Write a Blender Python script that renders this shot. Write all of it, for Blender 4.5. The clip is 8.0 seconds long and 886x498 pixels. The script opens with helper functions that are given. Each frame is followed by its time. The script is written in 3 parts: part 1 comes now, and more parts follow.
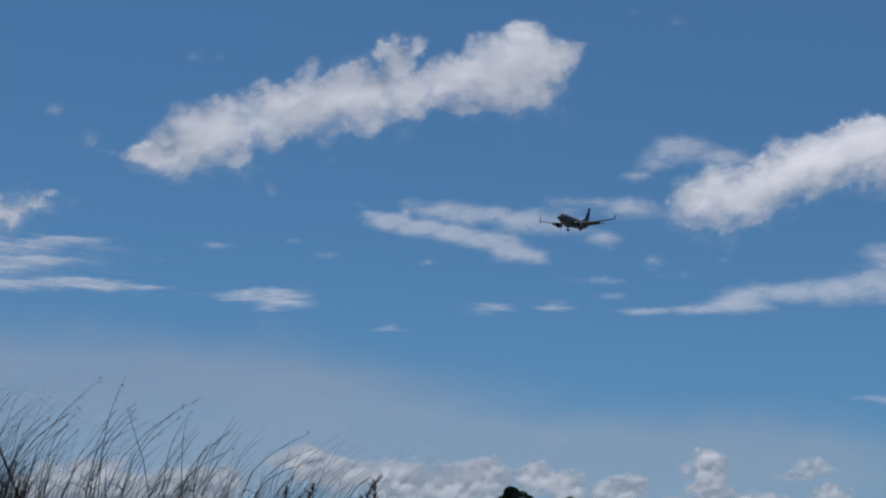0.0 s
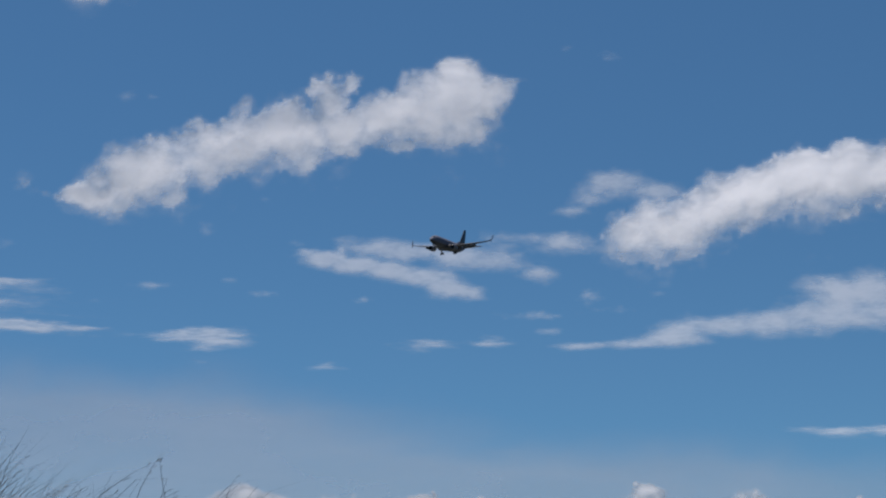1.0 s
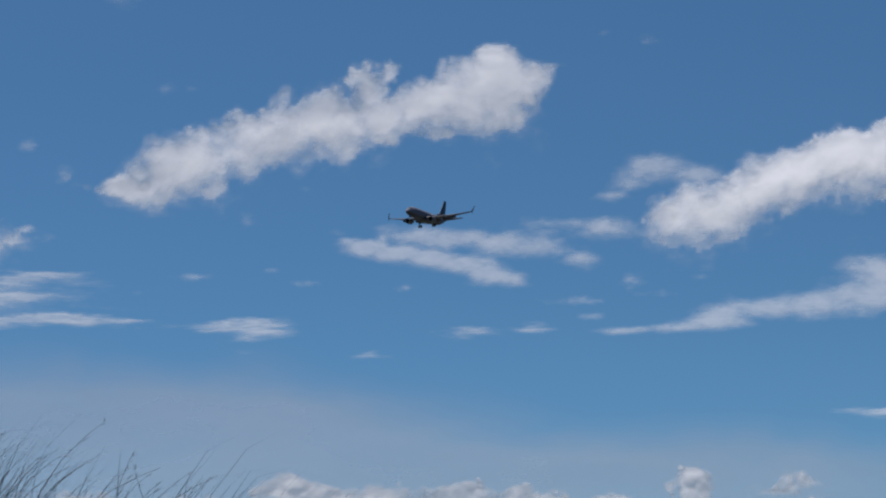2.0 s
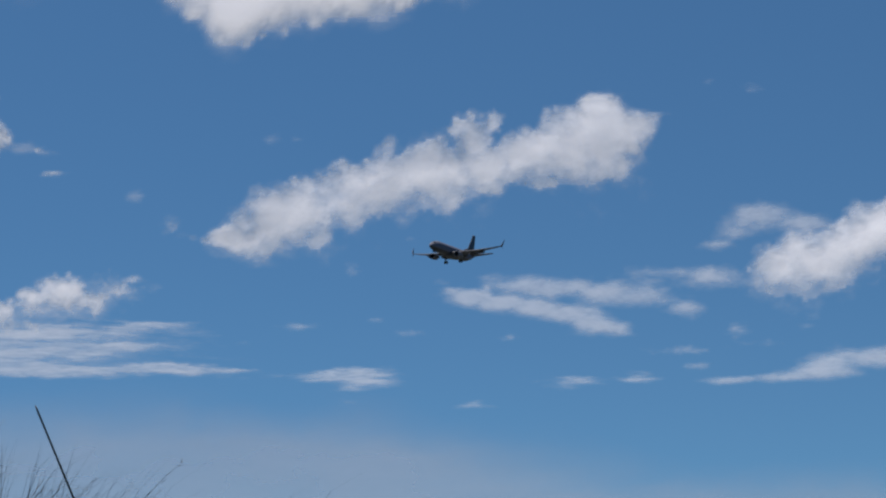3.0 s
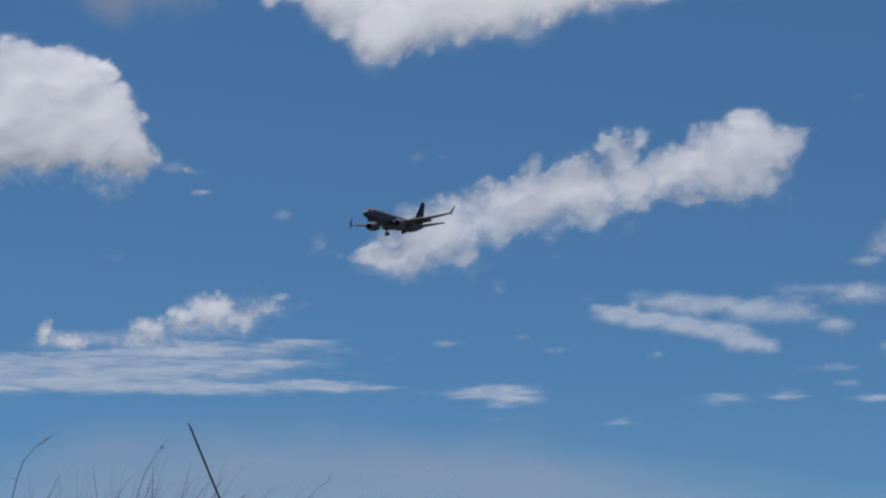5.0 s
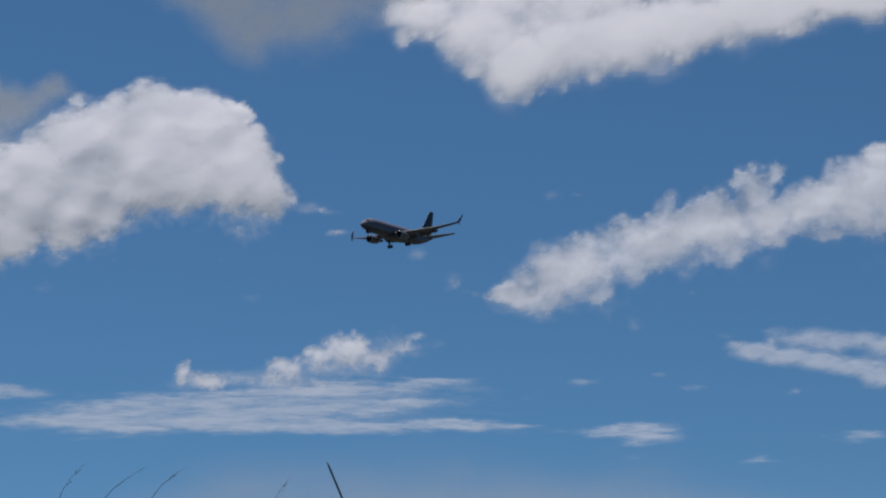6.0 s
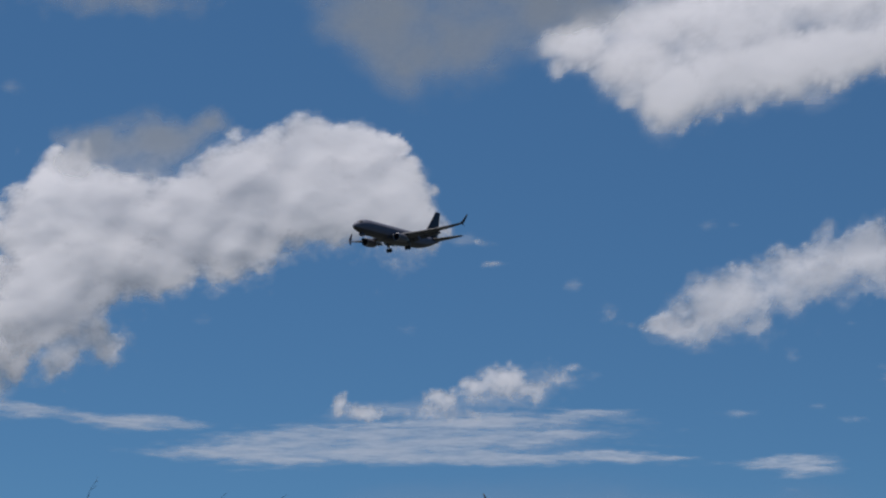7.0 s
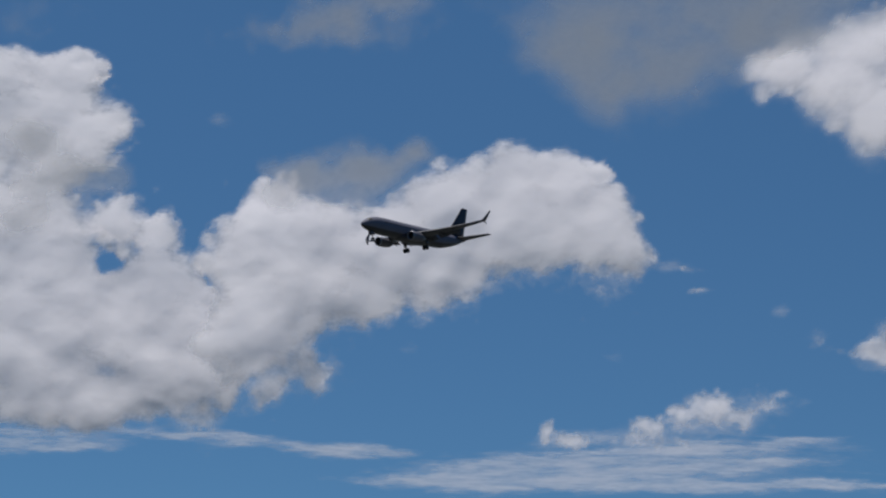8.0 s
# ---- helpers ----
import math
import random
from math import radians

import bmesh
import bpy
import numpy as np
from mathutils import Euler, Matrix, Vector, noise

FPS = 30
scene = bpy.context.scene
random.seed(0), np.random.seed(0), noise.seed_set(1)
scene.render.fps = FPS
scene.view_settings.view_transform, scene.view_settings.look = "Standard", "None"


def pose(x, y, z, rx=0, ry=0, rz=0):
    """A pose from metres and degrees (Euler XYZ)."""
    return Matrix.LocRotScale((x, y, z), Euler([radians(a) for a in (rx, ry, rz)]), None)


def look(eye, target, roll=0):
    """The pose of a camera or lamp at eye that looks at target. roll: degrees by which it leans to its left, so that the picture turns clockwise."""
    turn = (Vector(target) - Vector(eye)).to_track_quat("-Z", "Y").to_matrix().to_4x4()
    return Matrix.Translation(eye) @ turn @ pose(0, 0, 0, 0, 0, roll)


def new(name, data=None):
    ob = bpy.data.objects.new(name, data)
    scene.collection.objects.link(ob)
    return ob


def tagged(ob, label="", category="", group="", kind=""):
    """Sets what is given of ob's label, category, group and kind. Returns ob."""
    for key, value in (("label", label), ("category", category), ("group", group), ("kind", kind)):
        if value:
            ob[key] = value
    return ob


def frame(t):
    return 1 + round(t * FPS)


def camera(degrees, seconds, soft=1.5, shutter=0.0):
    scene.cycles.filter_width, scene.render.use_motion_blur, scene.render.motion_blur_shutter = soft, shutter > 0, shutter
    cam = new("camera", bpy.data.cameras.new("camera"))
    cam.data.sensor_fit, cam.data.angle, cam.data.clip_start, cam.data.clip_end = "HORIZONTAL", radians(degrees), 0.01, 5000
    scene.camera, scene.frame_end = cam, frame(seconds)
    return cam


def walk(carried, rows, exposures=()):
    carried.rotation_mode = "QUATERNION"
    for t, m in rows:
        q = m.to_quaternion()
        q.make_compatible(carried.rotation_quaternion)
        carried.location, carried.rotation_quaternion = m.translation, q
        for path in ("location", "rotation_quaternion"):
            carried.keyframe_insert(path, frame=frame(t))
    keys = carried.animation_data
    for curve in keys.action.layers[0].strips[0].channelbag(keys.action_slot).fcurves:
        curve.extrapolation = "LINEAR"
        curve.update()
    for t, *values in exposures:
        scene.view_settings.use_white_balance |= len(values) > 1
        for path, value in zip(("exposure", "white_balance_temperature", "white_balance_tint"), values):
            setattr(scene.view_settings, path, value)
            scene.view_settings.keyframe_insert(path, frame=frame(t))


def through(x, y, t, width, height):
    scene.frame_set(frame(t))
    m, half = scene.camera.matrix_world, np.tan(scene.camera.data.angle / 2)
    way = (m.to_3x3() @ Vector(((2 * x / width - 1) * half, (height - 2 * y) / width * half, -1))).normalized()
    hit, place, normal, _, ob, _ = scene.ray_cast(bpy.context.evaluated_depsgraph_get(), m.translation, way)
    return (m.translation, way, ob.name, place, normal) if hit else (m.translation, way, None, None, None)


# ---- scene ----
EYE = Vector((0, 0, 1.6))


def toward(az, el):
    """The unit way to a compass bearing (degrees to the right of +y) and an elevation."""
    a, e = radians(az), radians(el)
    return Vector((math.sin(a) * math.cos(e), math.cos(a) * math.cos(e), math.sin(e)))


def aim(t, az, el, roll):
    eye = EYE + Vector((-0.018 * min(1, max(0, t - 4.2) / 1.2), 0, 0))
    return look(eye, eye + toward(az, el) * 100, roll)


# the camera stands and pans with the aircraft: seconds, bearing, elevation, roll
PAN = [
    (0, 2.494, 7.456, 0.827), (0.1, 2.727, 6.883, 0.753), (0.2, 3.577, 7.283, 0.603), (0.3, 3.352, 7.173, 0.520), (0.5, 4.185, 8.037, 0.480),
    (1, 4.130, 8.403, -0.063), (1.2, 3.767, 8.710, -0.815), (2.3, 2.278, 7.952, -0.744), (2.5, 0.822, 8.557, -0.604), (3, 0.418, 9.373, -0.613),
    (3.5, 0.097, 9.796, -0.829), (4, -0.375, 8.850, -0.188), (4.2, -0.689, 8.748, -0.205), (5.3, -4.130, 10.450, 0.000), (5.5, -4.499, 10.737, 0.132),
    (6, -6.810, 10.814, -0.088), (6.5, -9.022, 11.243, -0.176), (7, -10.825, 11.599, 0.410), (7.5, -13.245, 11.861, 0.691), (8, -16.140, 12.242, 0.959),
]
cam = camera(22.18, 8.0, soft=2.2)
walk(cam, [(t, aim(t, az, el, roll)) for t, az, el, roll in PAN], [(0.0, 0.08), (3.5, 0.14), (5.5, 0.04), (6.5, -0.05), (8.0, -0.12)])

# ---- light ----
SUN_AZ, SUN_EL = -50, 73
world = bpy.data.worlds.new("sky")
scene.world = world
world.use_nodes = True
wn, wl = world.node_tree.nodes, world.node_tree.links
sky = wn.new("ShaderNodeTexSky")
sky.sky_type, sky.sun_disc = "NISHITA", False
sky.sun_elevation, sky.sun_rotation = radians(SUN_EL), radians(SUN_AZ)
sky.altitude, sky.air_density, sky.dust_density, sky.ozone_density = 0, 1.0, 0.05, 3.0
# sky sampled higher up and tinted: the blue comes down low, and only the last degrees over the horizon pale
way, lift, tint = wn.new("ShaderNodeTexCoord"), wn.new("ShaderNodeMapping"), wn.new("ShaderNodeMix")
lift.inputs["Location"].default_value, lift.inputs["Scale"].default_value = (0, 0, 0.11), (1, 1, 1.5)
tint.data_type, tint.blend_type = "RGBA", "MULTIPLY"
tint.inputs[0].default_value = 1.0
tint.inputs[7].default_value = (0.64, 1.0, 1.155, 1)
wl.new(way.outputs["Generated"], lift.inputs[0])
wl.new(lift.outputs[0], sky.inputs[0])
wl.new(sky.outputs[0], tint.inputs[6])
wl.new(tint.outputs[2], wn["Background"].inputs[0])
wn["Background"].inputs[1].default_value = 0.061

sun = new("sun", bpy.data.lights.new("sun", "SUN"))
sun.data.energy, sun.data.angle, sun.data.color = 5.0, radians(0.5), (1.0, 0.945, 0.9)
sun.matrix_world = look(toward(SUN_AZ, SUN_EL) * 50, (0, 0, 0))


# ---- materials ----
class Nodes:
    """A short way to write a node tree."""

    def __init__(self, name):
        self.mat = bpy.data.materials.new(name)
        self.mat.use_nodes = True
        self.tree = self.mat.node_tree
        self.shader = self.tree.nodes["Principled BSDF"]
        self.out = self.tree.nodes["Material Output"]

    def add(self, kind, **values):
        n = self.tree.nodes.new("ShaderNode" + kind)
        for key, value in values.items():
            if key in ("operation", "blend_type", "data_type", "interpolation_type", "attribute_name", "noise_dimensions"):
                setattr(n, key, value)
            else:
                n.inputs[key.replace("_", " ")].default_value = value
        return n

    def link(self, a, b):
        self.tree.links.new(a, b)

    def math(self, op, a, b):
        n = self.add("Math", operation=op)
        for i, value in enumerate((a, b)):
            if isinstance(value, (int, float)):
                n.inputs[i].default_value = value
            else:
                self.link(value, n.inputs[i])
        return n.outputs[0]

    def ramp(self, fac, stops):
        n = self.tree.nodes.new("ShaderNodeValToRGB")
        while len(n.color_ramp.elements) < len(stops):
            n.color_ramp.elements.new(0.5)
        for e, (at, col) in zip(n.color_ramp.elements, stops):
            e.position, e.color = at, (*col, 1)
        self.link(fac, n.inputs[0])
        return n.outputs[0]


def surface(name, dark, light, scale=4.0, rough=0.6, metal=0.0, bump=0.0, coat=0.0, stretch=(1, 1, 1), spec=0.5):
    """A painted or grown surface: two scales of tone, uneven gloss and fine relief."""
    g = Nodes(name)
    co = g.add("TexCoord")
    mp = g.add("Mapping", Scale=stretch)
    g.link(co.outputs["Object"], mp.inputs[0])
    a = g.add("TexNoise", Scale=scale, Detail=6.0, Roughness=0.6)
    b = g.add("TexNoise", Scale=scale * 9, Detail=3.0)
    for n in (a, b):
        g.link(mp.outputs[0], n.inputs["Vector"])
    tone = g.math("ADD", g.math("MULTIPLY", a.outputs[0], 0.7), g.math("MULTIPLY", b.outputs[0], 0.3))
    g.link(g.ramp(tone, [(0.3, dark), (0.7, light)]), g.shader.inputs["Base Color"])
    g.link(g.math("ADD", g.math("MULTIPLY", b.outputs[0], 0.2), rough - 0.1), g.shader.inputs["Roughness"])
    g.shader.inputs["Metallic"].default_value = metal
    g.shader.inputs["Specular IOR Level"].default_value = spec
    g.shader.inputs["Coat Weight"].default_value = coat
    if bump:
        bp = g.add("Bump", Strength=bump, Distance=0.02)
        g.link(b.outputs[0], bp.inputs["Height"])
        g.link(bp.outputs[0], g.shader.inputs["Normal"])
    return g.mat


def vapour(name, size, stretch, fray, low, high, most, tone=(0.92, 0.905, 0.92), through=0.35, thin=0.45):
    """Cloud: water droplets that scatter light, thinning out where the cloud's body thins."""
    g = Nodes(name)
    g.tree.nodes.remove(g.shader)
    co, at = g.add("TexCoord"), g.add("Attribute", attribute_name="body")
    mp = g.add("Mapping", Scale=stretch)
    g.link(co.outputs["Object"], mp.inputs[0])
    big = g.add("TexNoise", Scale=1 / size, Detail=7.0, Roughness=0.62, Distortion=0.35)
    fine = g.add("TexNoise", Scale=4.5 / size, Detail=5.0, Roughness=0.6)
    for n in (big, fine):
        g.link(mp.outputs[0], n.inputs["Vector"])
    torn = g.math("ADD", g.math("MULTIPLY", big.outputs[0], 0.7), g.math("MULTIPLY", fine.outputs[0], 0.3))
    dens = g.math("ADD", at.outputs["Fac"], g.math("MULTIPLY", g.math("SUBTRACT", torn, 0.5), fray))
    rng = g.add("MapRange", interpolation_type="SMOOTHSTEP")
    g.link(dens, rng.inputs[0])
    for i, value in enumerate((low, high, 0.0, most)):
        rng.inputs[i + 1].default_value = value
    lump = g.add("TexNoise", Scale=1.4 / size, Detail=2.2, Roughness=0.45)
    g.link(mp.outputs[0], lump.inputs["Vector"])
    bp = g.add("Bump", Strength=0.08, Distance=size * 0.35)
    g.link(lump.outputs[0], bp.inputs["Height"])
    face, back = g.add("BsdfDiffuse", Color=(*tone, 1)), g.add("BsdfTranslucent", Color=(*tone, 1))
    for n in (face, back):
        g.link(bp.outputs[0], n.inputs["Normal"])
    lit, clear, mix = g.add("MixShader"), g.add("BsdfTransparent"), g.add("MixShader")
    # light that falls through: much where the cloud is thin, little through its core
    core = g.add("MapRange")
    g.link(dens, core.inputs[0])
    for i, value in enumerate((low, high + 0.5, thin, through)):
        core.inputs[i + 1].default_value = value
    g.link(core.outputs[0], lit.inputs[0])
    g.link(face.outputs[0], lit.inputs[1])
    g.link(back.outputs[0], lit.inputs[2])
    g.link(rng.outputs[0], mix.inputs[0])
    g.link(clear.outputs[0], mix.inputs[1])
    g.link(lit.outputs[0], mix.inputs[2])
    g.link(mix.outputs[0], g.out.inputs[0])
    return g.mat


CLOUD = {
    "cumulus": vapour("cumulus_vapour", 70, (1, 1, 1), 1.4, -0.08, 0.68, 0.97, through=0.3),
    "fair": vapour("fair_vapour", 85, (1, 1, 1), 1.45, -0.12, 1.05, 0.62, through=0.3),
    "soft": vapour("soft_vapour", 130, (1, 1, 1), 0.8, -0.12, 1.05, 0.97, through=0.36),
    "far": vapour("far_vapour", 26, (1, 1, 1), 0.9, 0.0, 0.6, 0.36, through=0.3),
    "wisp": vapour("wisp_vapour", 45, (0.6, 1, 1.3), 1.4, -0.1, 1.2, 0.52, through=0.3),
    "streak": vapour("streak_vapour", 30, (0.2, 1, 1.3), 2.5, -0.1, 1.5, 0.62, through=0.3),
    # grey: shade put into a duller tone, low translucency and a downward lean
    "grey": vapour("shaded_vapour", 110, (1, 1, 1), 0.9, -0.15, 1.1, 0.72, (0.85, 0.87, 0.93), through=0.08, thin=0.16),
    "veil": vapour("veil_vapour", 260, (0.5, 1, 1.2), 0.4, -0.2, 1.4, 0.43, (0.62, 0.582, 0.575)),
}
SOIL = surface("sandy_soil", (0.032, 0.038, 0.03), (0.075, 0.08, 0.07), 0.6, 0.9, bump=0.4)
PAINT = surface("grey_paint", (0.1, 0.105, 0.14), (0.135, 0.14, 0.18), 0.6, 0.7, spec=0.2)
# belly several times darker than the upper fuselage
BELLY = surface("belly_skin", (0.018, 0.02, 0.028), (0.028, 0.03, 0.04), 0.6, 0.5)
WINGSKIN = surface("wing_skin", (0.03, 0.033, 0.046), (0.046, 0.05, 0.066), 0.8, 0.6)
NAVY = surface("navy_paint", (0.007, 0.009, 0.022), (0.012, 0.015, 0.035), 0.8, 0.5)
BARE = surface("bare_metal", (0.16, 0.16, 0.18), (0.24, 0.24, 0.26), 2.0, 0.45, metal=1.0)
TYRE = surface("tyre_rubber", (0.015, 0.015, 0.016), (0.03, 0.03, 0.03), 3.0, 0.85)
STRUT = surface("gear_steel", (0.18, 0.18, 0.19), (0.3, 0.3, 0.3), 3.0, 0.45, metal=0.5)
COWL = surface("cowling_paint", (0.075, 0.073, 0.088), (0.1, 0.097, 0.115), 0.8, 0.6)
DARK = surface("dark_glass", (0.01, 0.011, 0.013), (0.02, 0.02, 0.024), 2.0, 0.45, spec=0.2)
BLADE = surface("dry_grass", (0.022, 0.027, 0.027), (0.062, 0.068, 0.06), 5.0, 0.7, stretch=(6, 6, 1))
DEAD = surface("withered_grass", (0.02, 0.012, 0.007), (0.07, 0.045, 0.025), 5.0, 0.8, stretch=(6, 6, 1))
SEED = surface("seed_head", (0.06, 0.045, 0.03), (0.14, 0.11, 0.07), 30.0, 0.8)
LEAF = surface("broad_leaf", (0.012, 0.022, 0.008), (0.035, 0.05, 0.018), 9.0, 0.75)
TWIG = surface("twig_bark", (0.03, 0.022, 0.015), (0.08, 0.06, 0.04), 20.0, 0.8)
CANE = surface("grey_cane", (0.02, 0.02, 0.018), (0.06, 0.058, 0.05), 14.0, 0.7, bump=0.3, stretch=(1, 1, 0.2))


# ---- building ----
def part(name, bm, material, parent=None, label="", smooth=True):
    """Links a bmesh as one mesh object, under a thing or a part."""
    me = bpy.data.meshes.new(name)
    bm.to_mesh(me)
    bm.free()
    me.materials.append(material)
    if smooth:
        me.polygons.foreach_set("use_smooth", [True] * len(me.polygons))
    ob = new(name, me)
    ob.parent = parent
    return tagged(ob, label)


def thing(name, m, label, category, group=""):
    ob = new(name)
    ob.empty_display_size = 0.2
    ob.matrix_world = m
    return tagged(ob, label, category, group)


def lofted(bm, rings, closed=True, caps=True):
    """A skin over rings of points, each ring with as many points."""
    vs = [[bm.verts.new(p) for p in ring] for ring in rings]
    n = len(vs[0])
    for a, b in zip(vs, vs[1:]):
        for i in range(n if closed else n - 1):
            j = (i + 1) % n
            bm.faces.new((a[i], a[j], b[j], b[i]))
    if caps and closed:
        bm.faces.new(vs[0][::-1])
        bm.faces.new(vs[-1])
    bmesh.ops.recalc_face_normals(bm, faces=bm.faces)
    return bm


def tube(bm, points, radii, n=8):
    """A round tapered tube along points."""
    rings = []
    for i, p in enumerate(points):
        p = Vector(p)
        d = Vector(points[min(i + 1, len(points) - 1)]) - Vector(points[max(i - 1, 0)])
        side = d.cross((0.31, 0.93, 0.17)).normalized()
        up = side.cross(d).normalized()
        rings.append([p + (side * math.cos(k * math.tau / n) + up * math.sin(k * math.tau / n)) * radii[i] for k in range(n)])
    return lofted(bm, rings)


# ---- ground ----
bm = bmesh.new()
STEPS = [0, 3, 6, 10, 16, 30, 60, 150, 400, 1000, 2500, 4900]
rings = [[((r + 0.01) * math.cos(k * math.tau / 48), (r + 0.01) * math.sin(k * math.tau / 48),
           0.06 * noise.noise((r * math.cos(k * math.tau / 48), r * math.sin(k * math.tau / 48), 0)) if 0 < r < 100 else 0) for k in range(48)] for r in STEPS]
lofted(bm, rings, caps=False)
bm.verts.ensure_lookup_table()
bm.faces.new(bm.verts[:48])
bmesh.ops.recalc_face_normals(bm, faces=bm.faces)
ground = part("ground", bm, SOIL)
tagged(ground, "sandy ground under tall dry grass", "ground", kind="structure")


# ---- clouds ----
def lattice(seed):
    return np.random.default_rng(seed).random((256, 256))


def value_noise(x, y, grid):
    i, j = np.floor(x).astype(int), np.floor(y).astype(int)
    u, v = x - i, y - j
    u, v = u * u * u * (u * (u * 6 - 15) + 10), v * v * v * (v * (v * 6 - 15) + 10)
    a, b = grid[i % 256, j % 256], grid[(i + 1) % 256, j % 256]
    c, d = grid[i % 256, (j + 1) % 256], grid[(i + 1) % 256, (j + 1) % 256]
    return (a * (1 - u) + b * u) * (1 - v) + (c * (1 - u) + d * u) * v - 0.5


def billows(x, y, size, seed, octaves=5, gain=0.55):
    total, amp = 0 * x, 1.0
    for k in range(octaves):
        f = 2.03**k / size
        total += amp * value_noise(x * f + 17.3 * k, y * f + 5.1 * k, lattice(seed * 31 + k))
        amp *= gain
    return total


# kind: mesh step, warp, edge noise, depth, lean (upwards positive), sideways stretch of the noise
FORM = {
    "cumulus": (5.0, 0.2, 0.75, 0.15, 1.1, 1.0),
    "far": (3.0, 0.30, 0.7, 0.15, 0.6, 1.0),
    "fair": (4.5, 0.26, 0.8, 0.15, 1.1, 1.0),
    "soft": (7.0, 0.16, 0.6, 0.15, 1.5, 1.0),
    "wisp": (4.0, 0.16, 0.6, 0.12, 1.1, 1.8),
    "streak": (4.0, 0.55, 0.6, 0.08, 1.1, 4.5),
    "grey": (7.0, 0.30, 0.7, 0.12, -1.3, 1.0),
    "veil": (20.0, 0.25, 0.3, 0.1, 1.0, 2.0),
}
SWELL = {"cumulus": 0.76, "fair": 0.6, "soft": 0.22}
NAMES = {"cumulus": "cumulus_cloud", "soft": "cumulus_cloud", "fair": "cumulus_cloud", "far": "cumulus_cloud", "wisp": "wispy_cloud", "streak": "streak_cloud", "grey": "grey_cloud", "veil": "haze_cloud"}
cloud_count = [0]


def cloud(kind, label, az, el, dist, lobes, seed=0):
    """A cloud that hangs in the sky: lobes (x, z, half width, half height, weight) round its middle, frayed and billowing."""
    cloud_count[0] += 1
    seed = seed or cloud_count[0]
    step, warp, edge, depth, lean, wide = FORM[kind]
    L = np.array(lobes, float)
    lo, hi = (L[:, :2] - 1.6 * L[:, 2:4]).min(0), (L[:, :2] + 1.6 * L[:, 2:4]).max(0)
    size = float(np.median(L[:, 3])) * 1.1
    step = max(1.6, min(step, size / 9))
    xs, zs = np.arange(lo[0], hi[0] + step, step), np.arange(lo[1], hi[1] + step, step)
    X, Z = np.meshgrid(xs, zs)
    wx = X + warp * size * 1.6 * billows(X / wide, Z, size * 1.5, seed) * wide**0.5
    wz = Z + warp * size * 1.6 * billows(X / wide, Z, size * 1.5, seed + 50)
    solid, cut, dome = np.zeros_like(X), np.zeros_like(X), np.zeros_like(X)
    rnd = random.Random(seed)
    heaped = kind in ("cumulus", "soft", "fair", "far")
    for cx, cz, rx, rz, w in lobes:
        q = ((wx - cx) / rx) ** 2 + ((wz - cz) / rz) ** 2
        if heaped:
            # crisp rounded tops, undersides that thin out
            q = q ** (1.15 + 0.45 * np.tanh((wz - cz) / rz * 1.6))
        one = abs(w) * 1.25 * np.exp(-q * 0.9)
        if w < 0:
            cut = np.maximum(cut, one)
            continue
        solid = np.where(solid > one, solid + 0.35 * one, one + 0.35 * solid)
        if not heaped:
            continue
        # smaller heads that swell out of the lobe
        for k in range(14):
            a, d = rnd.uniform(0, math.tau), rnd.uniform(0.05, 0.95) ** 0.6
            hx, hz, r = cx + rx * d * math.cos(a), cz + rz * d * math.sin(a), min(rx, rz) * rnd.uniform(0.22, 0.55)
            p = 1 - ((wx - hx) ** 2 + (wz - hz) ** 2) / r**2
            dome = np.maximum(dome, r * np.sqrt(np.clip(p, 0, 1)) * (1.15 - 0.5 * d))
            solid = np.maximum(solid, np.where(p > 0, abs(w) * (0.4 + 0.5 * np.clip(p, 0, 1)), 0))
        for k in range(16):
            a, d = rnd.uniform(0, math.tau), rnd.uniform(0.7, 1.02)
            hx, hz, r = cx + rx * d * math.cos(a), cz + rz * d * math.sin(a), min(rx, rz) * rnd.uniform(0.1, 0.26)
            p = 1 - ((wx - hx) ** 2 + (wz - hz) ** 2) / r**2
            dome = np.maximum(dome, r * np.sqrt(np.clip(p, 0, 1)))
            solid = np.maximum(solid, np.where(p > 0, abs(w) * (0.38 + 0.45 * np.clip(p, 0, 1)), 0))
    body = np.minimum(solid, 1.5) - cut - (0.46 if heaped else 0.52) + edge * 0.5 * billows(X / wide, Z, size * 0.9, seed + 90, 6)
    high = np.clip(body + 0.25, 0, 1.3)
    puff = billows(X / wide, Z, size * 1.1, seed + 7, 4, 0.42)
    swell = depth * size * (high**0.8 + 0.3 * high**0.5 * puff) + (0.75 if kind == "far" else 0.5) * dome
    for _ in range(3 if kind == "far" else 9):
        swell = (swell + np.roll(swell, 1, 0) + np.roll(swell, -1, 0) + np.roll(swell, 1, 1) + np.roll(swell, -1, 1)) / 5
    if heaped:
        swell = swell + size * {"soft": 0.15, "cumulus": 0.9}.get(kind, 0.75) * billows(X, Z, size * (4.2 if kind == "cumulus" else 3.2), seed + 33, 2, 0.4)
        # creased heads, as on a cauliflower
        swell = swell + size * (0.04 if kind == "soft" else 0.08) * (0.25 - np.abs(billows(X, Z, size * 0.85, seed + 21, 4, 0.5)))
    relief = swell * SWELL.get(kind, 1.0) - lean * Z
    keep = body > -0.75
    ahead = toward(az, el)
    right = Vector((math.cos(radians(az)), -math.sin(radians(az)), 0))
    up = right.cross(ahead)
    m = Matrix((right, ahead, up)).transposed().to_4x4()
    m.translation = EYE + ahead * dist
    ids = np.arange(X.size).reshape(X.shape)
    ok = keep[:-1, :-1] | keep[1:, :-1] | keep[:-1, 1:] | keep[1:, 1:]
